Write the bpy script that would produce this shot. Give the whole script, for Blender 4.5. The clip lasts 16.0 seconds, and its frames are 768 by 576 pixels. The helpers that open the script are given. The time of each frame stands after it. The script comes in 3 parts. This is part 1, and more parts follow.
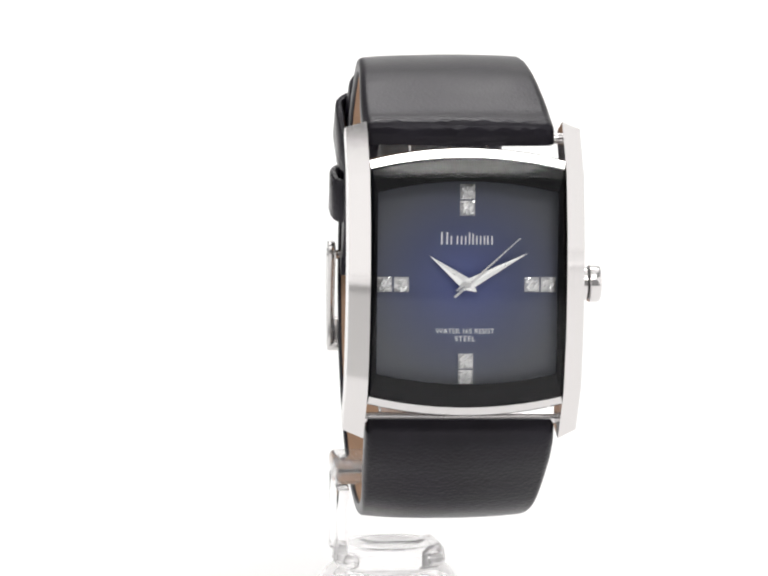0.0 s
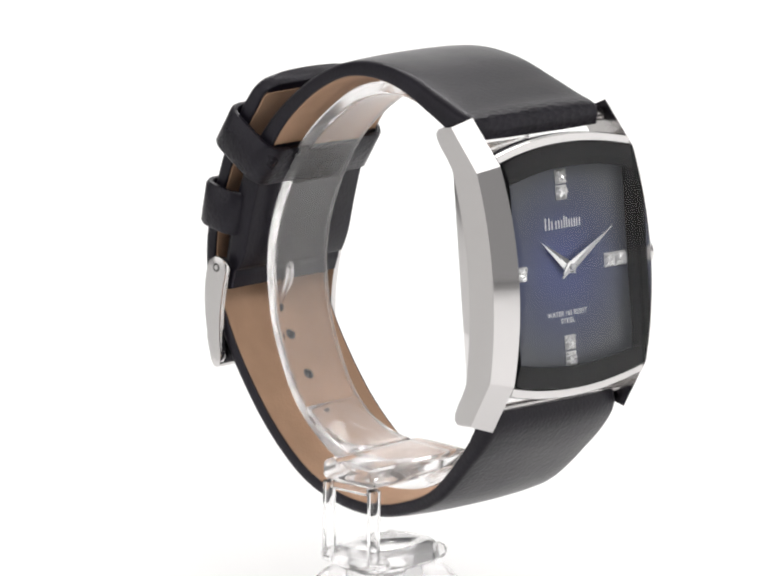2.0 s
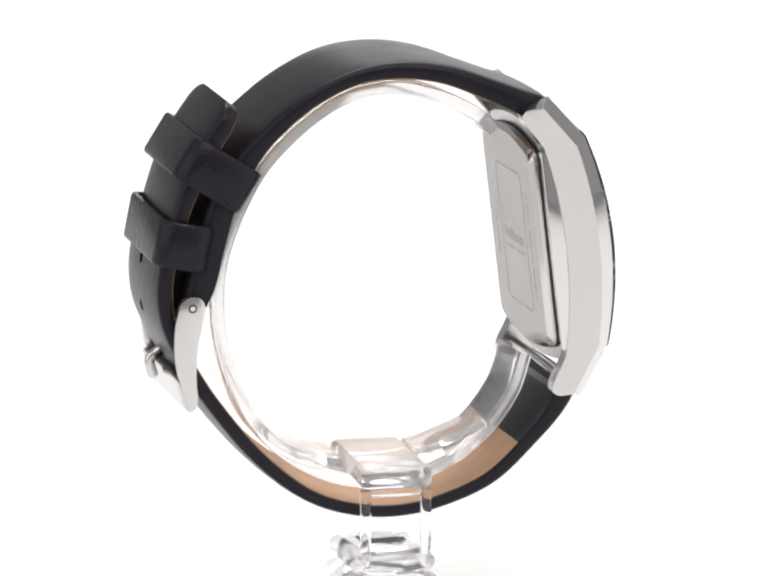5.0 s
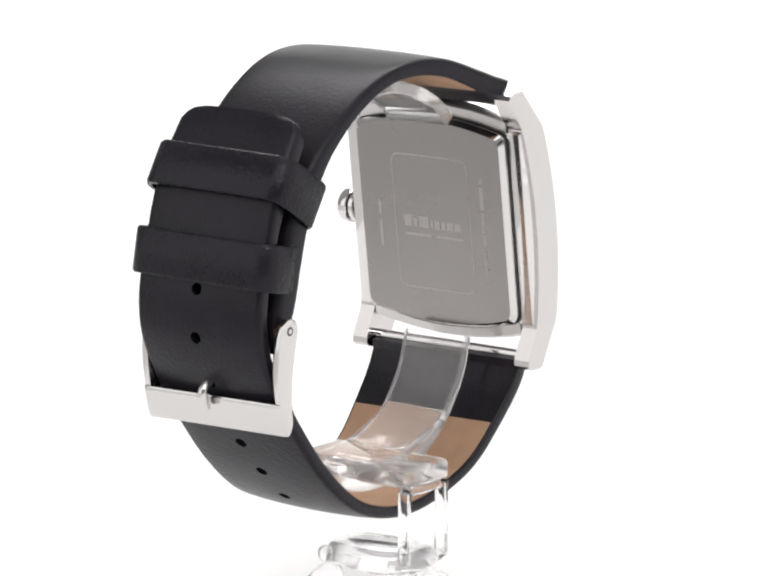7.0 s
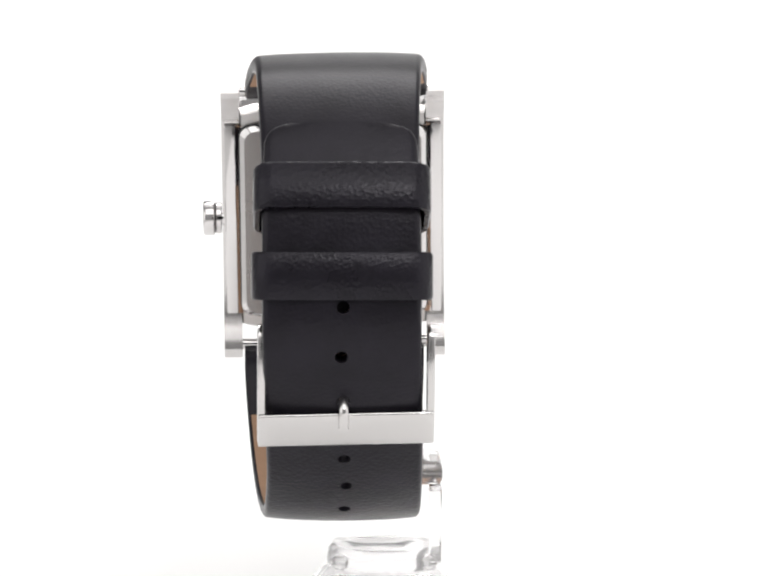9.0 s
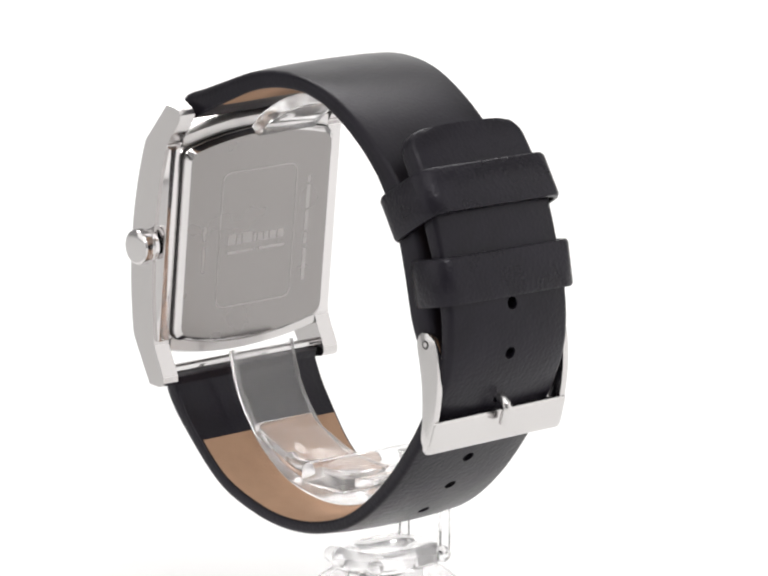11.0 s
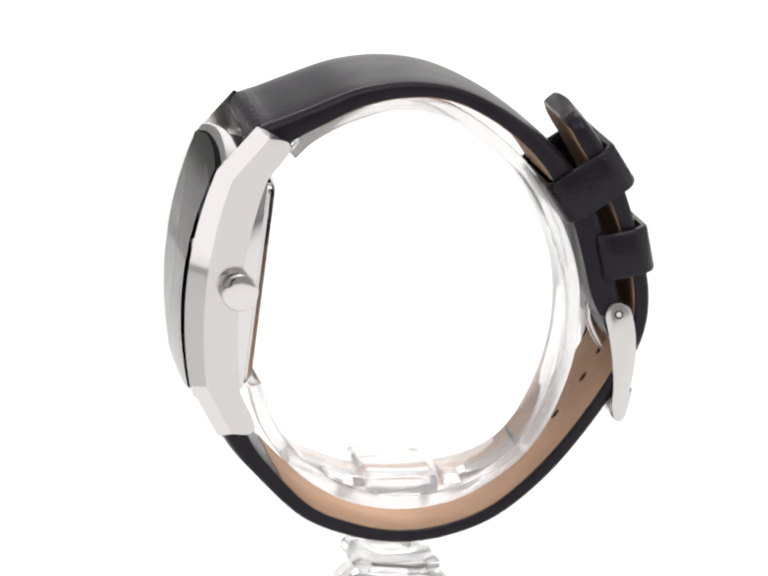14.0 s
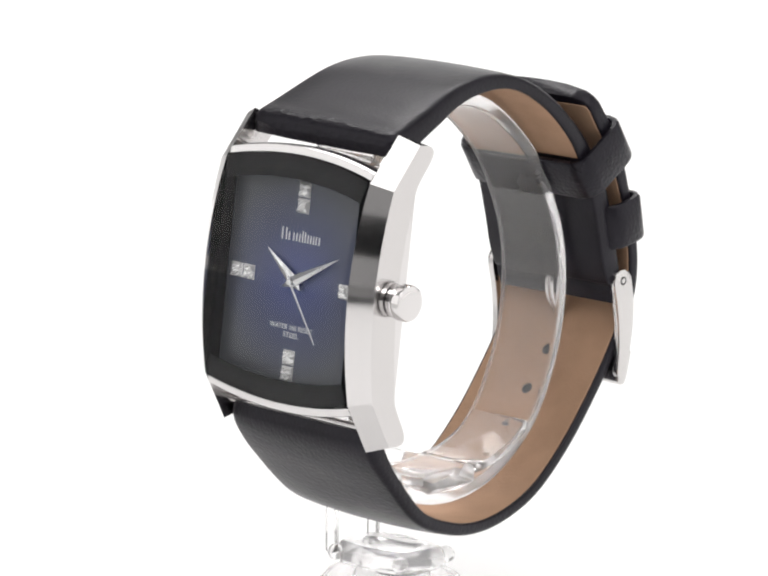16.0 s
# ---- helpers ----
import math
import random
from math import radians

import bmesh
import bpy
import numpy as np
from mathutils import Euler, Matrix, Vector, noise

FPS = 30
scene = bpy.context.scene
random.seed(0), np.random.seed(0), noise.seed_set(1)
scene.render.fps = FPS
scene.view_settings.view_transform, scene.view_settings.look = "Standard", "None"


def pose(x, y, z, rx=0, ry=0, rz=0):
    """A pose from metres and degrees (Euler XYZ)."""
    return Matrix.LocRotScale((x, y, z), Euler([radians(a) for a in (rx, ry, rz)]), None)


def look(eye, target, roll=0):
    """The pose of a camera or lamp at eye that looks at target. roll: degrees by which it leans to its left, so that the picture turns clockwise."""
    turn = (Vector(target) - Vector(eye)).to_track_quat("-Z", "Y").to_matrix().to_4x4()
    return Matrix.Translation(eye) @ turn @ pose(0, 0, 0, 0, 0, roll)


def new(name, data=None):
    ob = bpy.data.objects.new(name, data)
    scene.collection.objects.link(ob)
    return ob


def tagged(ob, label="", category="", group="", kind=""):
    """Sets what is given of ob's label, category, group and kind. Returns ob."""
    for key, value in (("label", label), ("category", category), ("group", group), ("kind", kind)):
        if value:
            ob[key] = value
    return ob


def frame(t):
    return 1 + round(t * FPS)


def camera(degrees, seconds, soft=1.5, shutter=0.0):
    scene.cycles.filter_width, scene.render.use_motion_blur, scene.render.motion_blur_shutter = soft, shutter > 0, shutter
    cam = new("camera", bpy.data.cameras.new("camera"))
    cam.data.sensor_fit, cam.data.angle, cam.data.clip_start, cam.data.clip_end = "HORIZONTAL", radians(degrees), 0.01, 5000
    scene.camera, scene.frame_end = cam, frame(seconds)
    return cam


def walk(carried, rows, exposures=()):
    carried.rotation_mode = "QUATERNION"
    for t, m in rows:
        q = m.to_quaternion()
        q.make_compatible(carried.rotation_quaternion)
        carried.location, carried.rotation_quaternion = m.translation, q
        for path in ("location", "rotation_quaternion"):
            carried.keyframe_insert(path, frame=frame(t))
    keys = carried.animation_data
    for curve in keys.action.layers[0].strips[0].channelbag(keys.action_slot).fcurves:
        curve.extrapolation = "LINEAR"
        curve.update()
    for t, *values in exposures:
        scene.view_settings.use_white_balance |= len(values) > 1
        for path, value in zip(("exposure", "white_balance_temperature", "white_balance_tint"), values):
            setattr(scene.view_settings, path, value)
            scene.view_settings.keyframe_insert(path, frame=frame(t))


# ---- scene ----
# A wristwatch on a clear stand that turns on the spot, before a fixed long-lens camera.
MM = 0.001
Z0 = 50.0            # height of the lens axis over the floor where it meets the spindle, mm
ZW = 31.0            # how far the watch's base lies under that point, mm
SPIN = 19.433        # degrees a second
START = 7.25

cam = camera(8.30, 16.0, soft=2.3)
EYE = (0.0, -0.700, 0.14562 + Z0 * MM)
AIM = look(EYE, (-0.00056, -0.01467, 0.00305 + Z0 * MM), 0.466)
walk(cam, [(0.0, AIM), (16.0, AIM)])

# ---- light: a white studio with softboxes overhead, in front, at the sides and on the background ----
scene.view_settings.exposure = 0.49
world = bpy.data.worlds.new("studio")
scene.world = world
world.use_nodes = True
world.node_tree.nodes["Background"].inputs[0].default_value = (1.0, 0.985, 0.98, 1)
world.node_tree.nodes["Background"].inputs[1].default_value = 0.24


def softbox(name, eye, target, sx, sy, watts):
    data = bpy.data.lights.new(name, "AREA")
    data.shape, data.size, data.size_y, data.energy = "RECTANGLE", sx, sy, watts
    data.color = (1.0, 0.985, 0.97)
    ob = new(name, data)
    ob.matrix_world = look(eye, target)
    return ob


softbox("softbox_top", (0.05, 0.30, 0.85), (0.02, 0.2, 0.0), 0.9, 0.7, 1.1)
softbox("softbox_background", (0.0, 0.80, 1.15), (0, 1.15, 0.0), 1.0, 0.5, 8.4)
softbox("softbox_key", (0.05, -0.62, 1.00), (0, 0, 0.05), 1.2, 0.8, 3.5)
softbox("softbox_side", (-0.82, -0.40, 0.45), (0, 0, 0.30), 1.1, 0.88, 2.1)
softbox("softbox_side", (0.86, -0.22, 0.45), (0.06, -0.1, 0.32), 1.3, 0.90, 2.35)
softbox("softbox_front", (0.24, -0.68, 0.72), (0, 0, 0.06), 0.30, 0.16, 0.8)


# ---- materials ----
def material(name, color, rough=0.5, metal=0.0, spec=0.5):
    mat = bpy.data.materials.new(name)
    mat.use_nodes = True
    b = mat.node_tree.nodes["Principled BSDF"]
    b.inputs["Base Color"].default_value = (*color, 1)
    b.inputs["Roughness"].default_value = rough
    b.inputs["Metallic"].default_value = metal
    b.inputs["Specular IOR Level"].default_value = spec
    return mat, mat.node_tree.nodes, mat.node_tree.links, b


def coords(nodes, links, scale):
    tc = nodes.new("ShaderNodeTexCoord")
    mp = nodes.new("ShaderNodeMapping")
    mp.inputs["Scale"].default_value = scale
    links.new(tc.outputs["Object"], mp.inputs["Vector"])
    return mp.outputs["Vector"]


def mixed(nodes, links, fac, a, b):
    ramp = nodes.new("ShaderNodeValToRGB")
    ramp.color_ramp.elements[0].color, ramp.color_ramp.elements[1].color = (*a, 1), (*b, 1)
    links.new(fac, ramp.inputs["Fac"])
    return ramp


def leather(name, dark, light, rough, bump, pores, spec=0.24, crinkle=0.0):
    mat, nodes, links, b = material(name, dark, rough, 0, spec)
    b.inputs["Specular Tint"].default_value = (0.95, 0.93, 1.0, 1) if dark[0] < 0.1 else (1, 1, 1, 1)
    v = coords(nodes, links, (1, 1, 1))
    big = nodes.new("ShaderNodeTexNoise")
    big.inputs["Scale"].default_value, big.inputs["Detail"].default_value = 160, 4
    links.new(v, big.inputs["Vector"])
    ramp = mixed(nodes, links, big.outputs["Fac"], dark, light)
    ramp.color_ramp.elements[0].position, ramp.color_ramp.elements[1].position = 0.35, 0.7
    links.new(ramp.outputs["Color"], b.inputs["Base Color"])
    rr = nodes.new("ShaderNodeMapRange")
    rr.inputs["To Min"].default_value, rr.inputs["To Max"].default_value = rough - 0.07, rough + 0.10
    links.new(big.outputs["Fac"], rr.inputs["Value"])
    links.new(rr.outputs["Result"], b.inputs["Roughness"])
    grain = nodes.new("ShaderNodeTexVoronoi")
    grain.inputs["Scale"].default_value = pores
    links.new(v, grain.inputs["Vector"])
    fine = nodes.new("ShaderNodeTexNoise")
    fine.inputs["Scale"].default_value, fine.inputs["Detail"].default_value = pores * 0.8, 6
    links.new(v, fine.inputs["Vector"])
    fold = nodes.new("ShaderNodeTexNoise")      # soft creases in patches
    fold.inputs["Scale"].default_value, fold.inputs["Detail"].default_value, fold.inputs["Distortion"].default_value = 420, 5, 1.2
    links.new(coords(nodes, links, (1, 1, 2.2)), fold.inputs["Vector"])
    crease = nodes.new("ShaderNodeMath")
    crease.operation = "MULTIPLY"
    links.new(fold.outputs["Fac"], crease.inputs[0])
    links.new(big.outputs["Fac"], crease.inputs[1])
    both = nodes.new("ShaderNodeMath")
    links.new(grain.outputs["Distance"], both.inputs[0])
    links.new(fine.outputs["Fac"], both.inputs[1])
    add = nodes.new("ShaderNodeMath")
    add.operation = "MULTIPLY_ADD"
    add.inputs[1].default_value = 1.6
    links.new(crease.outputs[0], add.inputs[0])
    links.new(both.outputs[0], add.inputs[2])
    bp = nodes.new("ShaderNodeBump")
    bp.inputs["Strength"].default_value, bp.inputs["Distance"].default_value = bump, 0.0001
    height = add.outputs[0]
    if crinkle:      # wrinkles where the strap folds over its bar
        cell = nodes.new("ShaderNodeTexVoronoi")
        cell.feature = "F1"
        cell.inputs["Scale"].default_value = 1.0
        links.new(coords(nodes, links, (700, 1500, 1500)), cell.inputs["Vector"])
        xyz = nodes.new("ShaderNodeSeparateXYZ")
        links.new(coords(nodes, links, (1, 1, 1)), xyz.inputs[0])
        gate = nodes.new("ShaderNodeMapRange")
        gate.inputs["From Min"].default_value, gate.inputs["From Max"].default_value = -0.0185, -0.0203
        links.new(xyz.outputs["Y"], gate.inputs["Value"])
        deep = nodes.new("ShaderNodeMath")
        deep.operation = "MULTIPLY"
        links.new(cell.outputs["Distance"], deep.inputs[0])
        links.new(gate.outputs["Result"], deep.inputs[1])
        total = nodes.new("ShaderNodeMath")
        total.operation = "MULTIPLY_ADD"
        total.inputs[1].default_value = crinkle
        links.new(deep.outputs[0], total.inputs[0])
        links.new(height, total.inputs[2])
        height = total.outputs[0]
    links.new(height, bp.inputs["Height"])
    links.new(bp.outputs["Normal"], b.inputs["Normal"])
    return mat


def steel(name, color, rough, brush=0.0, along=(1, 1, 1)):
    mat, nodes, links, b = material(name, color, rough, 1.0)
    v = coords(nodes, links, along)
    n = nodes.new("ShaderNodeTexNoise")
    n.inputs["Scale"].default_value, n.inputs["Detail"].default_value = 900, 3
    links.new(v, n.inputs["Vector"])
    rr = nodes.new("ShaderNodeMapRange")
    rr.inputs["To Min"].default_value, rr.inputs["To Max"].default_value = rough * 0.8, rough * 1.3
    links.new(n.outputs["Fac"], rr.inputs["Value"])
    links.new(rr.outputs["Result"], b.inputs["Roughness"])
    if brush:
        bp = nodes.new("ShaderNodeBump")
        bp.inputs["Strength"].default_value, bp.inputs["Distance"].default_value = brush, 0.00003
        links.new(n.outputs["Fac"], bp.inputs["Height"])
        links.new(bp.outputs["Normal"], b.inputs["Normal"])
    return mat


BLACK_LEATHER = leather("black_leather", (0.0068, 0.0058, 0.0085), (0.0108, 0.0094, 0.0140), 0.30, 0.30, 1900)
FOLDED_LEATHER = leather("folded_black_leather", (0.0068, 0.0058, 0.0085), (0.0108, 0.0094, 0.0140), 0.32, 0.16, 2100, 0.22, 8.0)
KEEPER_LEATHER = leather("creased_black_leather", (0.0068, 0.0058, 0.0085), (0.0108, 0.0094, 0.0140), 0.27, 0.42, 1800)
TAN_LEATHER = leather("tan_leather", (0.345, 0.213, 0.136), (0.425, 0.268, 0.175), 0.72, 0.3, 2600)
BRUSHED = steel("flank_steel", (0.62, 0.602, 0.598), 0.15, 0.01, (1, 1, 0.2))
POLISHED = steel("polished_steel", (0.66, 0.645, 0.643), 0.10)
BUCKLE_STEEL = steel("buckle_steel", (0.63, 0.615, 0.61), 0.17)
BACK_STEEL = steel("caseback_steel", (0.305, 0.291, 0.286), 0.25, 0.0, (0.12, 0.12, 0.12))
ETCH = steel("etched_steel", (0.40, 0.385, 0.38), 0.40)
SILVER = steel("silver_hand", (0.90, 0.90, 0.90), 0.28)
SATIN = steel("bevel_steel", (0.69, 0.672, 0.67), 0.075)
BLACK_PRINT = material("black_border", (0.003, 0.003, 0.004), 0.6, 0.0, 0.08)[0]
# near-black put into narrow gaps and grooves in place of their shade
GAP_DARK = material("gap_dark", (0.02, 0.019, 0.019), 0.45)[0]
UNDERSIDE = steel("satin_case_underside", (0.66, 0.645, 0.64), 0.36)
WHITE_PRINT = material("silver_print", (0.82, 0.83, 0.86), 0.4)[0]


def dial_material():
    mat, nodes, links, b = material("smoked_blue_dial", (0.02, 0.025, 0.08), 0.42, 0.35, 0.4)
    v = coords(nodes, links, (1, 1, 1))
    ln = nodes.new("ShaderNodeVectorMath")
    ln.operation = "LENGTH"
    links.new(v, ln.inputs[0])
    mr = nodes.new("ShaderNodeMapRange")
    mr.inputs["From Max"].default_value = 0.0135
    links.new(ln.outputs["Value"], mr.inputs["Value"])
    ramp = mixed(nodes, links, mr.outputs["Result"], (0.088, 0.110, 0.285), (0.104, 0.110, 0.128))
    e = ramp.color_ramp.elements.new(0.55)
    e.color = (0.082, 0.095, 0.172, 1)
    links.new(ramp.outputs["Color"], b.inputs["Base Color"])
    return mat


def clear(name, ior, tint, rough):
    mat, nodes, links, b = material(name, tint, rough)
    b.inputs["Transmission Weight"].default_value = 1.0
    b.inputs["IOR"].default_value = ior
    return mat


def crystal_material():
    """Thin watch glass: a clear pane whose gloss follows Fresnel."""
    mat = bpy.data.materials.new("watch_glass")
    mat.use_nodes = True
    nodes, links = mat.node_tree.nodes, mat.node_tree.links
    nodes.remove(nodes["Principled BSDF"])
    tr, gl = nodes.new("ShaderNodeBsdfTransparent"), nodes.new("ShaderNodeBsdfGlossy")
    gl.inputs["Roughness"].default_value = 0.03
    fr, mx = nodes.new("ShaderNodeFresnel"), nodes.new("ShaderNodeMixShader")
    fr.inputs["IOR"].default_value = 1.38
    links.new(fr.outputs[0], mx.inputs[0])
    links.new(tr.outputs[0], mx.inputs[1])
    links.new(gl.outputs[0], mx.inputs[2])
    links.new(mx.outputs[0], nodes["Material Output"].inputs["Surface"])
    return mat


def stone_material():
    mat, nodes, links, b = material("white_stone", (0.97, 0.97, 0.96), 0.06, 0.5)
    v = coords(nodes, links, (1, 1, 1))
    vo = nodes.new("ShaderNodeTexVoronoi")
    vo.inputs["Scale"].default_value = 1500
    links.new(v, vo.inputs["Vector"])
    ramp = mixed(nodes, links, vo.outputs["Distance"], (0.98, 0.98, 0.97), (0.92, 0.92, 0.92))
    links.new(ramp.outputs["Color"], b.inputs["Base Color"])
    return mat


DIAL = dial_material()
CRYSTAL = crystal_material()
ACRYLIC = clear("clear_acrylic", 1.27, (0.975, 0.968, 0.97), 0.03)
FOOT = clear("clear_acrylic_thick", 1.29, (0.97, 0.965, 0.967), 0.04)
for plastic, share in ((ACRYLIC, 0.945), (FOOT, 0.94)):      # a trace of milkiness
    plastic.node_tree.nodes["Principled BSDF"].inputs["Transmission Weight"].default_value = share
LEG_CLEAR = clear("clear_acrylic_leg", 1.43, (0.97, 0.965, 0.967), 0.02)
RING_EDGE = clear("dull_acrylic_edge", 1.22, (0.97, 0.965, 0.967), 0.25)
RING_EDGE.node_tree.nodes["Principled BSDF"].inputs["Transmission Weight"].default_value = 0.85
STONE = stone_material()


def paper_material():
    mat, nodes, links, b = material("white_paper", (0.86, 0.86, 0.86), 0.7)
    n = nodes.new("ShaderNodeTexNoise")
    n.inputs["Scale"].default_value = 40
    links.new(coords(nodes, links, (1, 1, 1)), n.inputs["Vector"])
    ramp = mixed(nodes, links, n.outputs["Fac"], (0.89, 0.89, 0.89), (0.92, 0.92, 0.92))
    links.new(ramp.outputs["Color"], b.inputs["Base Color"])
    return mat


# ---- mesh helpers ----
def part(name, bm, mat, parent, label="", smooth=35):
    """Link a bmesh as one mesh object under a thing or a part."""
    bmesh.ops.recalc_face_normals(bm, faces=bm.faces)
    me = bpy.data.meshes.new(name)
    bm.to_mesh(me)
    bm.free()
    me.materials.append(mat)
    me.polygons.foreach_set("use_smooth", [True] * len(me.polygons))
    me.set_sharp_from_angle(angle=radians(smooth))
    ob = new(name, me)
    ob.parent = parent
    if label:
        tagged(ob, label)
    return ob


def moved(bm, m):
    bmesh.ops.transform(bm, matrix=m, verts=bm.verts)
    return bm


def loft(rings, closed_ring=True, cap=True):
    """Quads between equal rings of points; the ends are capped."""
    bm = bmesh.new()
    rows = [[bm.verts.new(p) for p in r] for r in rings]
    n = len(rows[0])
    for a, b in zip(rows, rows[1:]):
        for i in range(n if closed_ring else n - 1):
            j = (i + 1) % n
            bm.faces.new((a[i], a[j], b[j], b[i]))
    if cap:
        bm.faces.new(rows[0][::-1])
        bm.faces.new(rows[-1])
    return bm


def prism(outline, w0, w1, top=None):
    """An outline in (u, v) raised from w0 to w1 (top: a function of u, v)."""
    up = [(u, v, top(u, v) if top else w1) for u, v in outline]
    return loft([[(u, v, w0) for u, v in outline], up])


def bevelled(bm, width, segments=2, angle=25):
    bmesh.ops.recalc_face_normals(bm, faces=bm.faces)
    bm.normal_update()
    edges = [e for e in bm.edges if len(e.link_faces) == 2 and e.calc_face_angle(0) > radians(angle)]
    bmesh.ops.bevel(bm, geom=edges, offset=width, segments=segments, profile=0.5, affect="EDGES", clamp_overlap=True)
    return bm


def rod(a, b, r, n=16, r2=None):
    a, b = Vector(a), Vector(b)
    q = (b - a).to_track_quat("Z", "Y").to_matrix()
    ring = lambda c, rad: [c + q @ Vector((math.cos(k * math.tau / n) * rad, math.sin(k * math.tau / n) * rad, 0)) for k in range(n)]
    return loft([ring(a, r), ring(b, r if r2 is None else r2)])


def spline(ctrl, steps):
    """Catmull-Rom through rows of numbers, with even steps of chord length in each span."""
    c = np.array(ctrl, float)
    c = np.vstack([2 * c[0] - c[1], c, 2 * c[-1] - c[-2]])
    out = []
    for i in range(1, len(c) - 2):
        p0, p1, p2, p3 = c[i - 1], c[i], c[i + 1], c[i + 2]
        for k in range(steps):
            t = k / steps
            out.append(0.5 * (2 * p1 + (p2 - p0) * t + (2 * p0 - 5 * p1 + 4 * p2 - p3) * t * t + (3 * p1 - p0 - 3 * p2 + p3) * t ** 3))
    out.append(c[-2])
    return np.array(out)


def section(hw, th, ro, ri, dome):
    """A strap's cross-section: (across, depth) with rounded edges, outer face at depth 0."""
    pts = []
    for sx, d0, r, a0 in ((1, 0, ro, 90), (1, 1, ri, 0), (-1, 1, ri, -90), (-1, 0, ro, 180)):
        cx, cd = sx * (hw - r), (r if d0 == 0 else th - r)
        for k in range(5):
            a = radians(a0 - 22.5 * k)
            pts.append((cx + r * math.cos(a), cd - r * math.sin(a)))
    across = [pts[0][0] - (pts[0][0] - pts[-1][0]) * k / 8 for k in range(1, 8)]
    pts += [(a, -dome * (1 - (a / hw) ** 2)) for a in across[::-1]]
    return pts


def band_rings(path, shape):
    """Rings along a path of rows (y, z, thickness, half width, x); depth runs to the right of the way."""
    rings = []
    for i, (y, z, th, hw, x) in enumerate(path):
        a, b = path[max(i - 1, 0)], path[min(i + 1, len(path) - 1)]
        ty, tz = b[0] - a[0], b[1] - a[1]
        l = math.hypot(ty, tz)
        ny, nz = tz / l, -ty / l
        lean = -0.022 * min(max((8 - y) / 20, 0), 1)
        rings.append([((x + s) * MM, (y + ny * d) * MM, (z + nz * d + lean * s + ZW) * MM) for s, d in shape(hw, th)])
    return rings


# ---- setting ----
def build_floor():
    paper = paper_material()
    dark, nodes, links, b = material("grey_floor", (0.50, 0.50, 0.50), 0.8)
    n = nodes.new("ShaderNodeTexNoise")
    n.inputs["Scale"].default_value = 12
    links.new(coords(nodes, links, (1, 1, 1)), n.inputs["Vector"])
    links.new(mixed(nodes, links, n.outputs["Fac"], (0.58, 0.58, 0.58), (0.65, 0.65, 0.645)).outputs["Color"], b.inputs["Base Color"])
    bm = bmesh.new()
    bmesh.ops.create_circle(bm, cap_ends=True, radius=6.0, segments=96)
    tagged(part("floor", moved(bm, Matrix.Translation((0, 0, -0.006))), dark, None), "light grey studio floor round the white paper", "floor", kind="structure")
    # white paper: flat under the watch, then up in a quarter turn to a wall
    line = [(-1.3, 0.0), (1.15, 0.0)] + [(1.20 + 0.4 * math.sin(radians(a)), 0.4 - 0.4 * math.cos(radians(a))) for a in range(0, 91, 6)] + [(1.60, 1.9)]
    back = [(y + 0.004, z) if z > 0.3 else (y, z - 0.005) for y, z in line]
    bm = loft([[(x, y, z) for y, z in line + back[::-1]] for x in (-0.12, 1.4)])
    ob = part("backdrop", moved(bm, Matrix.Rotation(radians(4.7), 4, "Z")), paper, None)
    tagged(ob, "bright white paper sweep under and behind the watch", "backdrop", kind="structure")


build_floor()


def build_studio_camera():
    """The black camera on its stand, which shows as a dark shape in the polished steel."""
    body_black = material("black_camera_plastic", (0.008, 0.008, 0.009), 0.9, 0.0, 0.1)[0]
    cam_thing = tagged(new("studio_camera"), "black studio camera on a short pedestal", "camera")
    x, y, z = EYE
    box = lambda x0, x1, y0, y1, z0, z1, r: bevelled(loft([[(x0, y0, h), (x1, y0, h), (x1, y1, h), (x0, y1, h)] for h in (z0, z1)]), r, 3)
    part("body", box(-0.068, 0.068, y - 0.165, y - 0.095, z - 0.045, z + 0.095, 0.012), body_black, cam_thing)
    part("viewfinder", box(-0.04, 0.04, y - 0.16, y - 0.085, z + 0.09, z + 0.16, 0.014), body_black, cam_thing)
    part("lens", rod((x, y - 0.1, z), (x, y - 0.02, z), 0.036, 40, 0.042), body_black, cam_thing)
    part("pedestal", rod((x, y - 0.13, 0.012), (x, y - 0.13, z - 0.04), 0.022, 24, 0.018), body_black, cam_thing)
    part("foot", rod((x, y - 0.13, 0.0), (x, y - 0.13, 0.014), 0.075, 40, 0.07), body_black, cam_thing)


build_studio_camera()

# ---- the watch ----
watch = tagged(new("wristwatch"), "rectangular steel wristwatch, smoked blue dial, black leather strap", "wristwatch")
stand = tagged(new("watch_stand"), "clear acrylic c-ring watch stand on a small base", "watch stand")

CASE = Matrix(((1, 0, 0, 6.85 * MM), (0, 0.1094, -0.994, -25.56 * MM), (0, 0.994, 0.1094, (6.0 + ZW) * MM), (0, 0, 0, 1))) @ Matrix.Translation((0, 0, 0.15 * MM)) @ Matrix.Rotation(radians(-0.6), 4, "Y") @ Matrix.Rotation(radians(-0.6), 4, "X") @ Matrix.Rotation(radians(-1.05), 4, "Z")
SC = Matrix.Scale(MM, 4)


def case_part(name, bm, mat, parent, label="", smooth=35):
    return part(name, moved(bm, CASE @ SC), mat, parent, label, smooth)


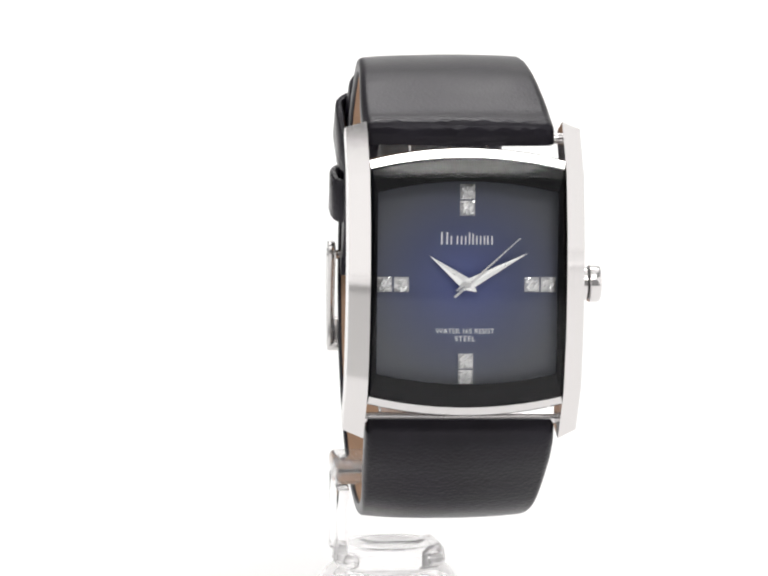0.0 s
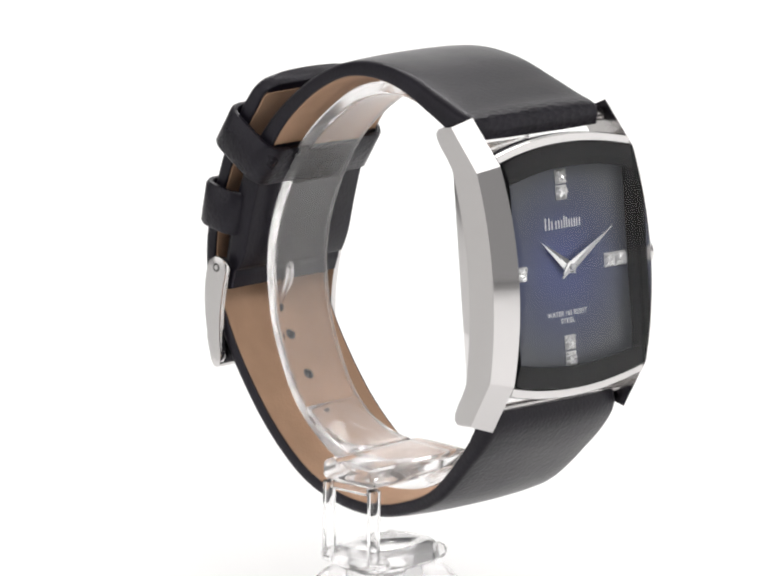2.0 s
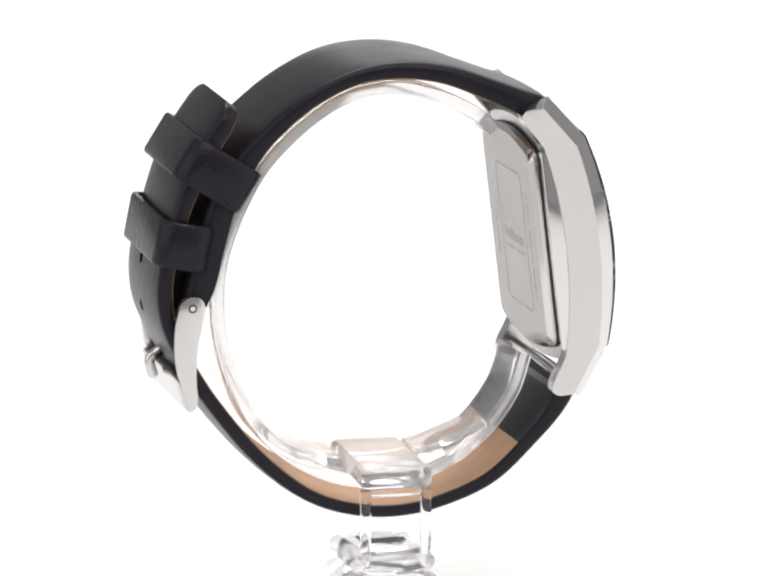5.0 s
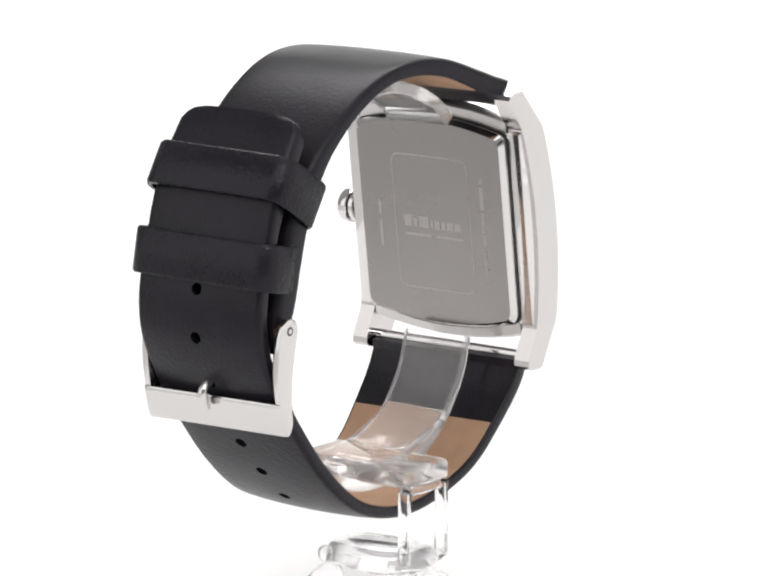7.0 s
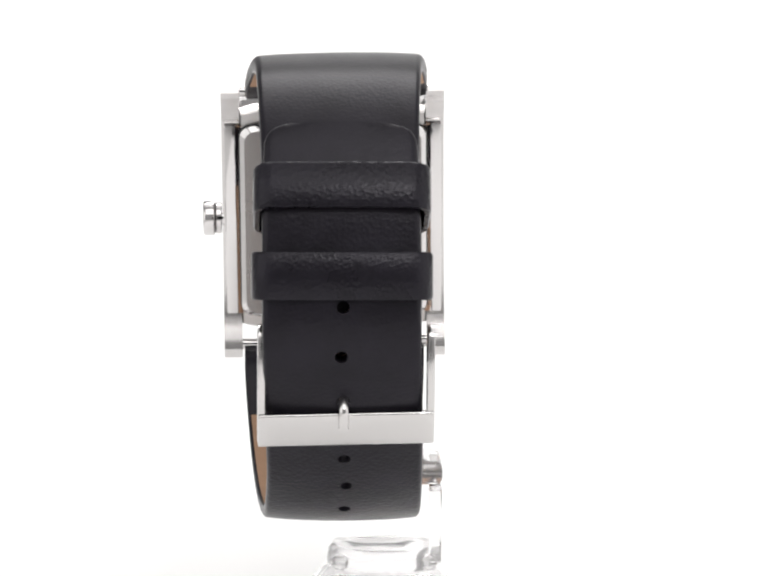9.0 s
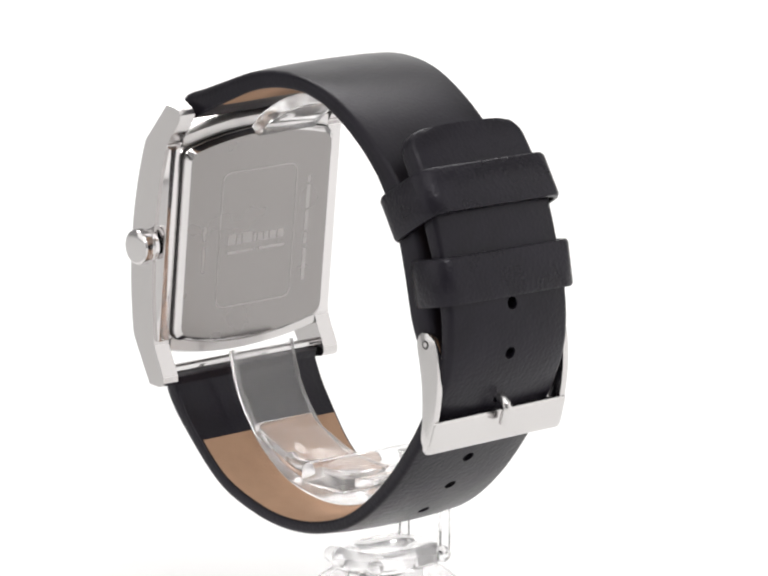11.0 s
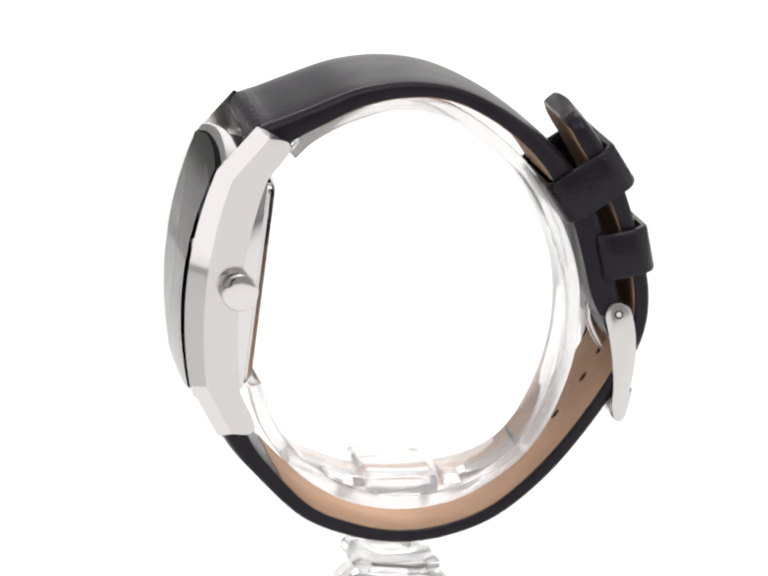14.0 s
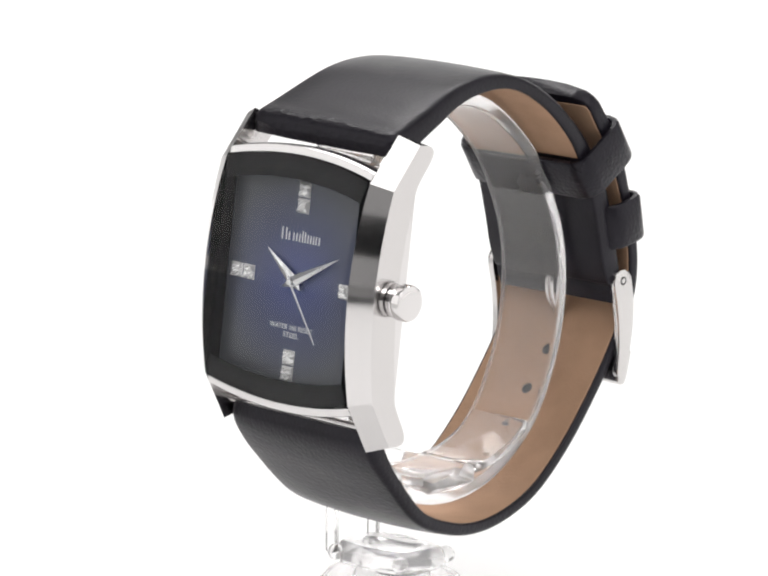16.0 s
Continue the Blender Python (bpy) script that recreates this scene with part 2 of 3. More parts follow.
def arc_outline(half, mid, drop, n=14, corner=0.0):
    """A plate with straight sides and bowed top and bottom edges."""
    us = [half - 2 * half * k / n for k in range(n + 1)]
    edge = lambda u: mid - drop * (u / half) ** 2
    return [(u, edge(u)) for u in us] + [(-u, -edge(u)) for u in us]


def soft_outline(half, mid, drop, r, n=14):
    """The same plate with its four corners rounded."""
    edge = lambda u: mid - drop * (u / half) ** 2
    us = [(half - r) * (1 - 2 * k / n) for k in range(n + 1)]
    cv = edge(half - r) - r
    turn_in = [(half - r + r * math.cos(radians(a)), cv + r * math.sin(radians(a))) for a in range(0, 76, 15)]
    top = turn_in + [(u, edge(u)) for u in us] + [(-u, v) for u, v in turn_in[::-1]]
    return top + [(-u, -v) for u, v in top]


def build_rail(sign):
    """One side of the case with its two lugs: side face, front bevel, inner wall, underside."""
    lug = []      # flat facet from the kink out to the tip, its back corner rounded off
    for f, vb, wb in ((1.0, 19.75, -5.9), (0.985, 19.55, -6.6), (0.95, 19.0, -7.05), (0.86, 18.2, -6.95), (0.6, 17.0, -6.3), (0.3, 15.7, -5.4), (0.0, 14.2, -4.55)):
        lug.append((13.8 + 6.0 * f, -4.15 * f, 14.5 + 6.3 * f, 1.82 - 4.5 * f, vb, wb))
    mid = []
    for k in range(1, 24):
        f = 1 - k / 12
        mid.append((13.8 * f, 1.65 * (1 - f * f), 14.5 * f, 3.92 - 2.1 * f * f, 14.2 * f, -2.9 - 1.65 * f * f))
    rows = lug + mid + [(-a, b, -c, d, -e, f) for a, b, c, d, e, f in lug[::-1]]
    rings = []
    for vo, wo, vi, wi, vb, wb in rows:
        rings.append([(sign * 15.45, vo, wo), (sign * 12.85, vi, wi), (sign * 12.85, vb, wb), (sign * 15.35, vb, wb)])
    return bevelled(loft(rings), 0.22, 2, 17)


def build_case():
    us = arc_outline(12.84, 17.5, 1.6)
    front = lambda u, v: 3.35 - 1.75 * (v / 14.2) ** 2
    body = loft([[(u * 0.985, v * 0.95, -4.7) for u, v in us], [(u, v * 0.985, -3.4) for u, v in us], [(u, v, -0.8) for u, v in us],
                 [(u, v, front(u, v) - 0.25) for u, v in us], [(u * 0.995, v * 0.99, front(u, v)) for u, v in us],
                 [(u * 0.985, v * 0.935, front(u, v * 0.935)) for u, v in us], [(u * 0.98, v * 0.93, 0.2) for u, v in us]], cap=False)
    body.faces.new([v for v in body.verts if abs(v.co.z + 4.7) < 1e-5])
    case = case_part("case", body, POLISHED, watch, "polished steel case body")
    case.data.materials.append(UNDERSIDE)
    for p in case.data.polygons:
        p.material_index = int((CASE.to_3x3().inverted() @ p.normal).z < -0.1)
    for s in (-1, 1):
        rail = case_part("lug_rail", build_rail(s), BRUSHED, watch, "faceted steel case side with lugs, brushed flank, satin bevel", 10)
        rail.data.materials.append(SATIN)
        rail.data.materials.append(POLISHED)
        facing = CASE.to_3x3().inverted()
        for p in rail.data.polygons:
            p.material_index = 2 if p.area < 0.3 * MM * MM else int((facing @ p.normal).z > 0.3)
        # recessed flank between the bowed side and the straight back
        edge = [(13.7, -4.9), (13.7, 0.0), (-13.7, 0.0), (-13.7, -4.9)]
        flank = bevelled(loft([[(s * u, v, w) for v, w in edge] for u in (12.5, 14.95)]), 0.2, 2, 40)
        case_part("flank", flank, SATIN, rail)
    # crown on the 3 o'clock side
    ring = lambda x, r: [(x, -0.4 + r * math.cos(i * math.tau / 44), -2.5 + r * math.sin(i * math.tau / 44)) for i in range(44)]
    crown = case_part("crown", loft([ring(x, q) for x, q in ((15.5, 2.0), (15.6, 2.2), (16.2, 2.2), (16.3, 2.1), (16.32, 1.85), (16.5, 1.85), (16.52, 2.3), (16.65, 2.42), (17.75, 2.42), (17.98, 2.3), (18.1, 2.0), (18.14, 1.0))]), SATIN, watch, "smooth round steel crown with a groove", 30)
    # near-black ring laid into the groove, painted in as its shade
    case_part("groove", loft([ring(16.3, 1.7), ring(16.31, 2.0), ring(16.5, 2.0), ring(16.51, 1.7)]), GAP_DARK, crown, "dark ring painting the shade in the crown groove")
    case_part("stem", rod((15.2, -0.4, -2.5), (16.0, -0.4, -2.5), 1.0), POLISHED, crown)
    # back plate with its engraving
    back = soft_outline(12.85, 15.2, 1.9, 1.7)
    plate = loft([[(u, v, -4.5) for u, v in back], [(u, v, -5.55) for u, v in back], [(u * 0.99, v * 0.992, -5.7) for u, v in back], [(u * 0.95, v * 0.958, -6.2) for u, v in back]])
    cb = case_part("caseback", plate, BACK_STEEL, watch, "grey steel back plate with worn engraving")
    cb.data.materials.append(POLISHED)
    for p in cb.data.polygons:
        p.material_index = int((CASE.to_3x3().inverted() @ p.normal).z > -0.9)
    # dark strip under the plate: paints the shade in the gap round it
    for half, mid, w0, w1 in ((12.97, 15.3, -4.85, -5.1),):
        case_part("back_gap", loft([[(u, v, w) for u, v in soft_outline(half, mid, 1.9, 1.7)] for w in (w0, w1)]), GAP_DARK, cb, "dark strip painted as the shade round the back plate")
    line = []
    for cx, cv, a0 in ((5.2, 8.1, 0), (-5.2, 8.1, 90), (-5.2, -8.5, 180), (5.2, -8.5, 270)):
        line += [(cx + 1.3 * math.cos(radians(a0 + 15 * k)), cv + 1.3 * math.sin(radians(a0 + 15 * k))) for k in range(7)]
    rings = []
    for i, (u, v) in enumerate(line):
        l = math.hypot(u, v + 0.2)
        k = 0.13 / l
        rings.append([(u * (1 - k), v * (1 - k), -6.21), (u * (1 + k), v * (1 + k), -6.21), (u * (1 + k), v * (1 + k), -6.222), (u * (1 - k), v * (1 - k), -6.222)])
    rings.append(rings[0])
    case_part("engraved_frame", loft(rings, cap=False), ETCH, cb)

    def bar(u0, v0, u1, v1, w=-6.218):
        return prism([(u0, v0), (u1, v0), (u1, v1), (u0, v1)], -6.19, w)
    x = 5.0
    for width in (1.3, 0.7, 1.7, 0.4, 0.9, 0.7, 1.1, 1.1):
        case_part("maker_mark", bar(x, -1.0, x - width, 0.6 if width > 1.2 else 0.2), ETCH, cb)
        x -= width + 0.27
    for u0, u1 in ((5.0, 0.4), (-0.5, -5.1)):
        case_part("engraved_bar", bar(u0, -2.3, u1, -1.9), ETCH, cb)
    for v0, v1 in ((7.2, 6.3), (5.9, 2.6), (2.2, -0.6), (-1.0, -2.6), (-3.2, -7.8)):
        case_part("engraved_bar", bar(-8.4, v0, -9.0, v1), ETCH, cb)
    for v0, v1 in ((2.2, 0.2), (-0.6, -4.4)):
        case_part("engraved_bar", bar(9.4, v0, 8.9, v1), ETCH, cb)
    return case


case = build_case()


def build_face():
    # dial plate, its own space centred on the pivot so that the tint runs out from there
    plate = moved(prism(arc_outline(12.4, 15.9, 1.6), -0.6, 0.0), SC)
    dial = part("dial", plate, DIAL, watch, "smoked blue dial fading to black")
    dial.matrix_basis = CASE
    front = lambda u, v: 4.45 - 2.25 * (v / 14.2) ** 2
    outer, inner = arc_outline(12.57, 16.3, 1.65, 24), arc_outline(11.8, 13.2, 1.4, 24)
    lid = lambda k, low: [(u, v, front(u, v) - low) for u, v in k]
    rings = [[(u, v, 0.05) for u, v in outer], lid(outer, 0.12), lid(outer, 0.5), lid(inner, 0.6), lid(inner, 0.85), [(u * 0.98, v * 0.98, front(u, v) - 0.9) for u, v in outer], [(u * 0.98, v * 0.98, 0.05) for u, v in outer]]
    rings.append(rings[0])
    case_part("border", loft(rings, cap=False), BLACK_PRINT, watch, "black printed border under the glass")
    bm = bmesh.new()
    cols = 24
    us = [12.5 - 25.0 * k / 20 for k in range(21)]
    grid = []
    for u in us:
        e = 16.25 - 1.65 * (u / 12.6) ** 2
        grid.append([bm.verts.new((u, -e + 2 * e * j / cols, front(u, -e + 2 * e * j / cols))) for j in range(cols + 1)])
    for a, b in zip(grid, grid[1:]):
        for j in range(cols):
            bm.faces.new((a[j], b[j], b[j + 1], a[j + 1]))
    crystal = case_part("crystal", bm, CRYSTAL, watch, "curved clear watch glass")
    crystal.visible_shadow = False
    if crystal.data.polygons[0].normal.y > 0:
        crystal.data.flip_normals()
    # paired stones at 12, 3, 6 and 9
    def stone(u, v):
        bm = bmesh.new()
        n = 8
        g = [[bm.verts.new((u - 0.98 + i * 1.96 / n, v - 0.98 + j * 1.96 / n, 0.15 if i in (0, n) or j in (0, n) else 0.2 + 0.5 * random.random())) for j in range(n + 1)] for i in range(n + 1)]
        for i in range(n):
            for j in range(n):
                a, b, c, d = g[i][j], g[i + 1][j], g[i + 1][j + 1], g[i][j + 1]
                bm.faces.new((a, b, c)), bm.faces.new((a, c, d))
        ring = [g[i][0] for i in range(n + 1)] + [g[n][j] for j in range(1, n + 1)] + [g[i][n] for i in range(n - 1, -1, -1)] + [g[0][j] for j in range(n - 1, 0, -1)]
        low = [bm.verts.new((p.co.x, p.co.y, 0.01)) for p in ring]
        for i in range(4 * n):
            bm.faces.new((ring[i], ring[(i + 1) % (4 * n)], low[(i + 1) % (4 * n)], low[i]))
        return bm
    for u, v in ((0.15, 11.8), (0.15, 9.65), (0.15, -10.35), (0.15, -12.5), (-10.6, -0.33), (-8.4, -0.33), (8.75, -0.33), (10.9, -0.33)):
        ob = part("stone", moved(stone(u, v), CASE @ SC), STONE, dial, "", 5)
        ob.matrix_parent_inverse = CASE.inverted()
    # maker's mark as plain bars, and the printed words
    def under_dial(ob):
        ob.parent = dial
        ob.matrix_parent_inverse = CASE.inverted()
        return ob
    for x, width, height in ((-3.25, 0.26, 1.6), (-2.55, 0.26, 1.6), (-2.0, 0.24, 1.1), (-1.2, 0.24, 1.1), (-0.65, 0.24, 1.1), (-0.1, 0.22, 1.1), (0.4, 0.22, 1.55), (0.85, 0.24, 1.4), (1.35, 0.24, 1.1),
                             (1.85, 0.24, 1.1), (2.35, 0.24, 1.1), (2.8, 0.24, 1.1), (3.35, 0.24, 1.1)):
        under_dial(case_part("maker_mark", prism([(x, 4.9), (x + 0.75 * width, 4.9), (x + 0.75 * width, 4.9 + height), (x, 4.9 + height)], 0.01, 0.06), WHITE_PRINT, dial))
    for words, size, v in (("WATER 165 RESIST", 1.0, -6.75), ("STEEL", 1.0, -7.75)):
        cu = bpy.data.curves.new("lettering", "FONT")
        cu.body, cu.size, cu.align_x, cu.extrude = words, size, "CENTER", 0.01
        tmp = bpy.data.objects.new("lettering", cu)
        scene.collection.objects.link(tmp)
        me = bpy.data.meshes.new_from_object(tmp.evaluated_get(bpy.context.evaluated_depsgraph_get()))
        bpy.data.objects.remove(tmp)
        wide = max(p.co.x for p in me.vertices) * 2
        target = 7.7 if len(words) > 6 else 2.8
        me.transform(CASE @ SC @ Matrix.Translation((0.05, v, 0.03)) @ Matrix.Diagonal((target / wide, 0.95, 1, 1)))
        me.materials.clear()
        me.materials.append(WHITE_PRINT)
        under_dial(new("lettering", me))
    return dial


dial = build_face()


def hand_mesh(length, tail, width, w):
    """A dauphine hand: two sloping facets that meet in a ridge; it points along +v."""
    bm = bmesh.new()
    tip, end = bm.verts.new((0, length, w)), bm.verts.new((0, -tail, w))
    l, r = bm.verts.new((-width / 2, 0, w)), bm.verts.new((width / 2, 0, w))
    ridge = bm.verts.new((0, 0, w + 0.22))
    low = [bm.verts.new((p.co.x, p.co.y, w - 0.12)) for p in (tip, l, end, r)]
    for a, b in ((tip, l), (l, end), (end, r), (r, tip)):
        bm.faces.new((a, b, ridge))
    ring = (tip, l, end, r)
    for i in range(4):
        bm.faces.new((ring[i], low[i], low[(i + 1) % 4], ring[(i + 1) % 4]))
    bm.faces.new(low)
    return bm


PIVOT = Matrix.Translation((0.2, -0.3, 0))


def turn(angle):
    return PIVOT @ Matrix.Rotation(radians(-angle), 4, "Z")


case_part("hour_hand", moved(hand_mesh(6.3, 1.6, 1.7, 0.75), turn(-53)), SILVER, watch, "faceted silver hour hand", 5)
case_part("minute_hand", moved(hand_mesh(9.1, 1.8, 1.5, 1.05), turn(62)), SILVER, watch, "faceted silver minute hand", 5)
sweep = moved(loft([[(-0.16, -2.4, 1.4), (0.16, -2.4, 1.4), (0.16, -2.4, 1.48), (-0.16, -2.4, 1.48)], [(-0.05, 9.2, 1.4), (0.05, 9.2, 1.4), (0.05, 9.2, 1.46), (-0.05, 9.2, 1.46)]]), SC)
second_hand = part("second_hand", sweep, SILVER, watch, "thin silver second hand")
case_part("hand_hub", rod((0.2, -0.3, 0.0), (0.2, -0.3, 1.6), 0.5, 16, 0.42), SILVER, watch)


def strap_shape(dome):
    return lambda hw, th: section(hw, th, min(1.3, th * 0.42), 0.35, dome)


def cut(ob, centres, radius):
    """Punch round holes through a strap; centres are (x, y, z, y-direction, z-direction)."""
    bm = bmesh.new()
    for x, y, z, dy, dz in centres:
        a = Vector((x, y - dy * 5, z + ZW - dz * 5)) * MM
        b = Vector((x, y + dy * 5, z + ZW + dz * 5)) * MM
        r = rod(a, b, radius * MM, 14)
        me = bpy.data.meshes.new("punch")
        r.to_mesh(me)
        r.free()
        bm.from_mesh(me)
        bpy.data.meshes.remove(me)
    bmesh.ops.recalc_face_normals(bm, faces=bm.faces)
    me = bpy.data.meshes.new("punch")
    bm.to_mesh(me)
    bm.free()
    tool = new("punch", me)
    mod = ob.modifiers.new("punch", "BOOLEAN")
    mod.object, mod.operation, mod.solver = tool, "DIFFERENCE", "EXACT"
    cutme = bpy.data.meshes.new_from_object(ob.evaluated_get(bpy.context.evaluated_depsgraph_get()))
    ob.modifiers.clear()
    ob.data = cutme
    cutme.polygons.foreach_set("use_smooth", [True] * len(cutme.polygons))
    cutme.set_sharp_from_angle(angle=radians(35))
    bpy.data.objects.remove(tool)


# rows: y, z, thickness, half width, x of the middle
UPPER = [(-20.6, 23.2, 2.6, 12.55, 6.7), (-20.9, 24.8, 3.2, 12.55, 6.7), (-20.2, 26.1, 3.6, 12.55, 6.7), (-17.3, 27.1, 3.3, 12.5, 6.7), (-13.5, 28.5, 2.9, 12.3, 6.75), (-7.1, 30.7, 2.5, 11.7, 6.8), (-0.6, 31.4, 2.2, 11.2, 6.9),
         (5.8, 30.4, 1.9, 10.9, 7.0), (12.3, 27.3, 2.0, 10.6, 7.1), (18.2, 22.8, 2.4, 10.4, 7.1), (22.3, 18.4, 3.2, 10.3, 7.1), (25.2, 13.5, 3.7, 10.3, 7.1),
         (27.0, 8.0, 3.9, 10.3, 7.1), (28.2, 3.0, 3.9, 10.3, 7.1), (28.9, -0.6, 3.2, 10.3, 7.1), (28.6, -2.4, 2.4, 10.3, 7.0), (28.2, -4.0, 1.4, 10.2, 7.0)]
LOWER = [(-24.6, -12.6, 3.0, 12.5, 6.6), (-24.9, -14.5, 3.0, 12.5, 6.6), (-23.8, -16.8, 2.7, 12.5, 6.6), (-20.7, -20.5, 2.2, 12.3, 6.6), (-14.3, -26.7, 1.9, 11.7, 6.6), (-7.4, -29.8, 1.8, 11.2, 6.6),
         (-0.8, -31.0, 1.7, 10.8, 6.5), (6.0, -30.4, 1.7, 10.5, 6.4), (12.7, -27.8, 1.7, 10.4, 6.3), (19.5, -22.3, 1.8, 10.3, 6.3), (25.5, -15.0, 1.8, 10.3, 6.5),
         (29.5, -8.6, 1.8, 10.3, 6.8), (31.8, -3.5, 1.9, 10.3, 7.0), (32.4, 1.2, 2.0, 10.3, 7.1), (31.8, 6.0, 2.0, 10.3, 7.1), (30.4, 11.0, 2.0, 10.3, 7.15),
         (28.9, 15.8, 2.3, 10.3, 7.2), (26.9, 20.3, 2.6, 10.2, 7.2), (24.5, 24.0, 2.5, 10.0, 7.2), (22.5, 26.5, 1.9, 9.9, 7.2)]


def rounded_tip(path, r):
    """Draw the sides in over the last r millimetres."""
    run = 0.0
    out = [list(p) for p in path]
    for i in range(len(out) - 1, -1, -1):
        if i < len(out) - 1:
            run += math.hypot(path[i][0] - path[i + 1][0], path[i][1] - path[i + 1][1])
        if run < r:
            out[i][3] -= r - math.sqrt(max(r * r - (r - run) ** 2, 0))
    return out


def build_strap(name, rows, tan_from, tan_to, label, tip, holes):
    path = spline(rows, 8)
    flip = rows[0][1] < 0      # the lower strap runs the other way round
    shape = strap_shape(0.45 if tip else 0.3)
    sided = (lambda hw, th: [(s, -d) for s, d in shape(hw, th)]) if flip else shape
    full = rounded_tip(path, 2.7) if tip else [list(p) for p in path]
    strap = part(name, loft(band_rings(full, sided)), BLACK_LEATHER if tip else FOLDED_LEATHER, watch, label, 50)
    a, b = int(tan_from * len(path)), int(tan_to * len(path))
    thin = lambda hw, th: [(s * (hw - 0.45), d) for s, d in ((1, th - 0.1), (0, th - 0.1), (-1, th - 0.1), (-1, th + 0.06), (-0.99, th + 0.13), (0, th + 0.13), (0.99, th + 0.13), (1, th + 0.06))]
    sided = (lambda hw, th: [(s, -d) for s, d in thin(hw, th)]) if flip else thin
    lining = part("lining", loft(band_rings(full[a:b], sided)), TAN_LEATHER, strap, "tan leather lining", 50)
    if holes:
        spots = []
        for y, z, x in holes:
            i = int(np.argmin((path[:, 0] - y) ** 2 + (path[:, 1] - z) ** 2))
            t = path[min(i + 1, len(path) - 1)] - path[i - 1]
            l = math.hypot(t[0], t[1])
            spots.append((x, path[i][0], path[i][1], -t[1] / l, t[0] / l))
        cut(strap, spots, 0.85)
        cut(lining, spots, 0.85)
    return strap


HOLES = [(14.8, -26.6, 6.2), (19.6, -22.9, 6.1), (23.8, -18.2, 6.5), (27.6, -13.2, 6.8), (29.7, -8.9, 6.8), (31.9, -2.3, 7.2), (32.0, 4.2, 7.0)]
upper = build_strap("upper_strap", UPPER, 0.255, 0.62, "smooth black leather strap half with keepers", False, None)
lower = build_strap("lower_strap", LOWER, 0.178, 0.985, "smooth black leather strap half with punched holes", True, HOLES)


def build_keeper(y, z, tilt, tall, deep, half):
    """A leather loop: a rounded rectangle in plan, drawn along the strap's way."""
    outline = []
    r = min(2.6, deep * 0.42)
    for cx, cd, a0 in ((half - r, deep / 2 - r, 0), (-half + r, deep / 2 - r, 90), (-half + r, -deep / 2 + r, 180), (half - r, -deep / 2 + r, 270)):
        outline += [(cx, cd, math.cos(radians(a0 + 22.5 * k)), math.sin(radians(a0 + 22.5 * k))) for k in range(5)]
    rings = []
    for h, off in ((-0.5, -0.25), (-0.44, 0.0), (0.44, 0.0), (0.5, -0.25), (0.5, -0.8), (0.44, -1.05), (-0.44, -1.05), (-0.5, -0.8)):
        rings.append([(cx + (r + off) * c, cd + (r + off) * s, h * tall) for cx, cd, c, s in outline])
    rings.append(rings[0])
    bm = loft(rings, cap=False)
    m = Matrix.Translation((7.08, y, z + ZW)) @ Matrix.Rotation(radians(tilt), 4, "X")
    return part("keeper", moved(bm, Matrix.Scale(MM, 4) @ m), KEEPER_LEATHER, upper, "black leather keeper loop", 50)


build_keeper(24.2, 16.9, 32, 6.2, 10.9, 11.5)
build_keeper(28.8, 7.6, 11, 6.2, 7.7, 11.75)


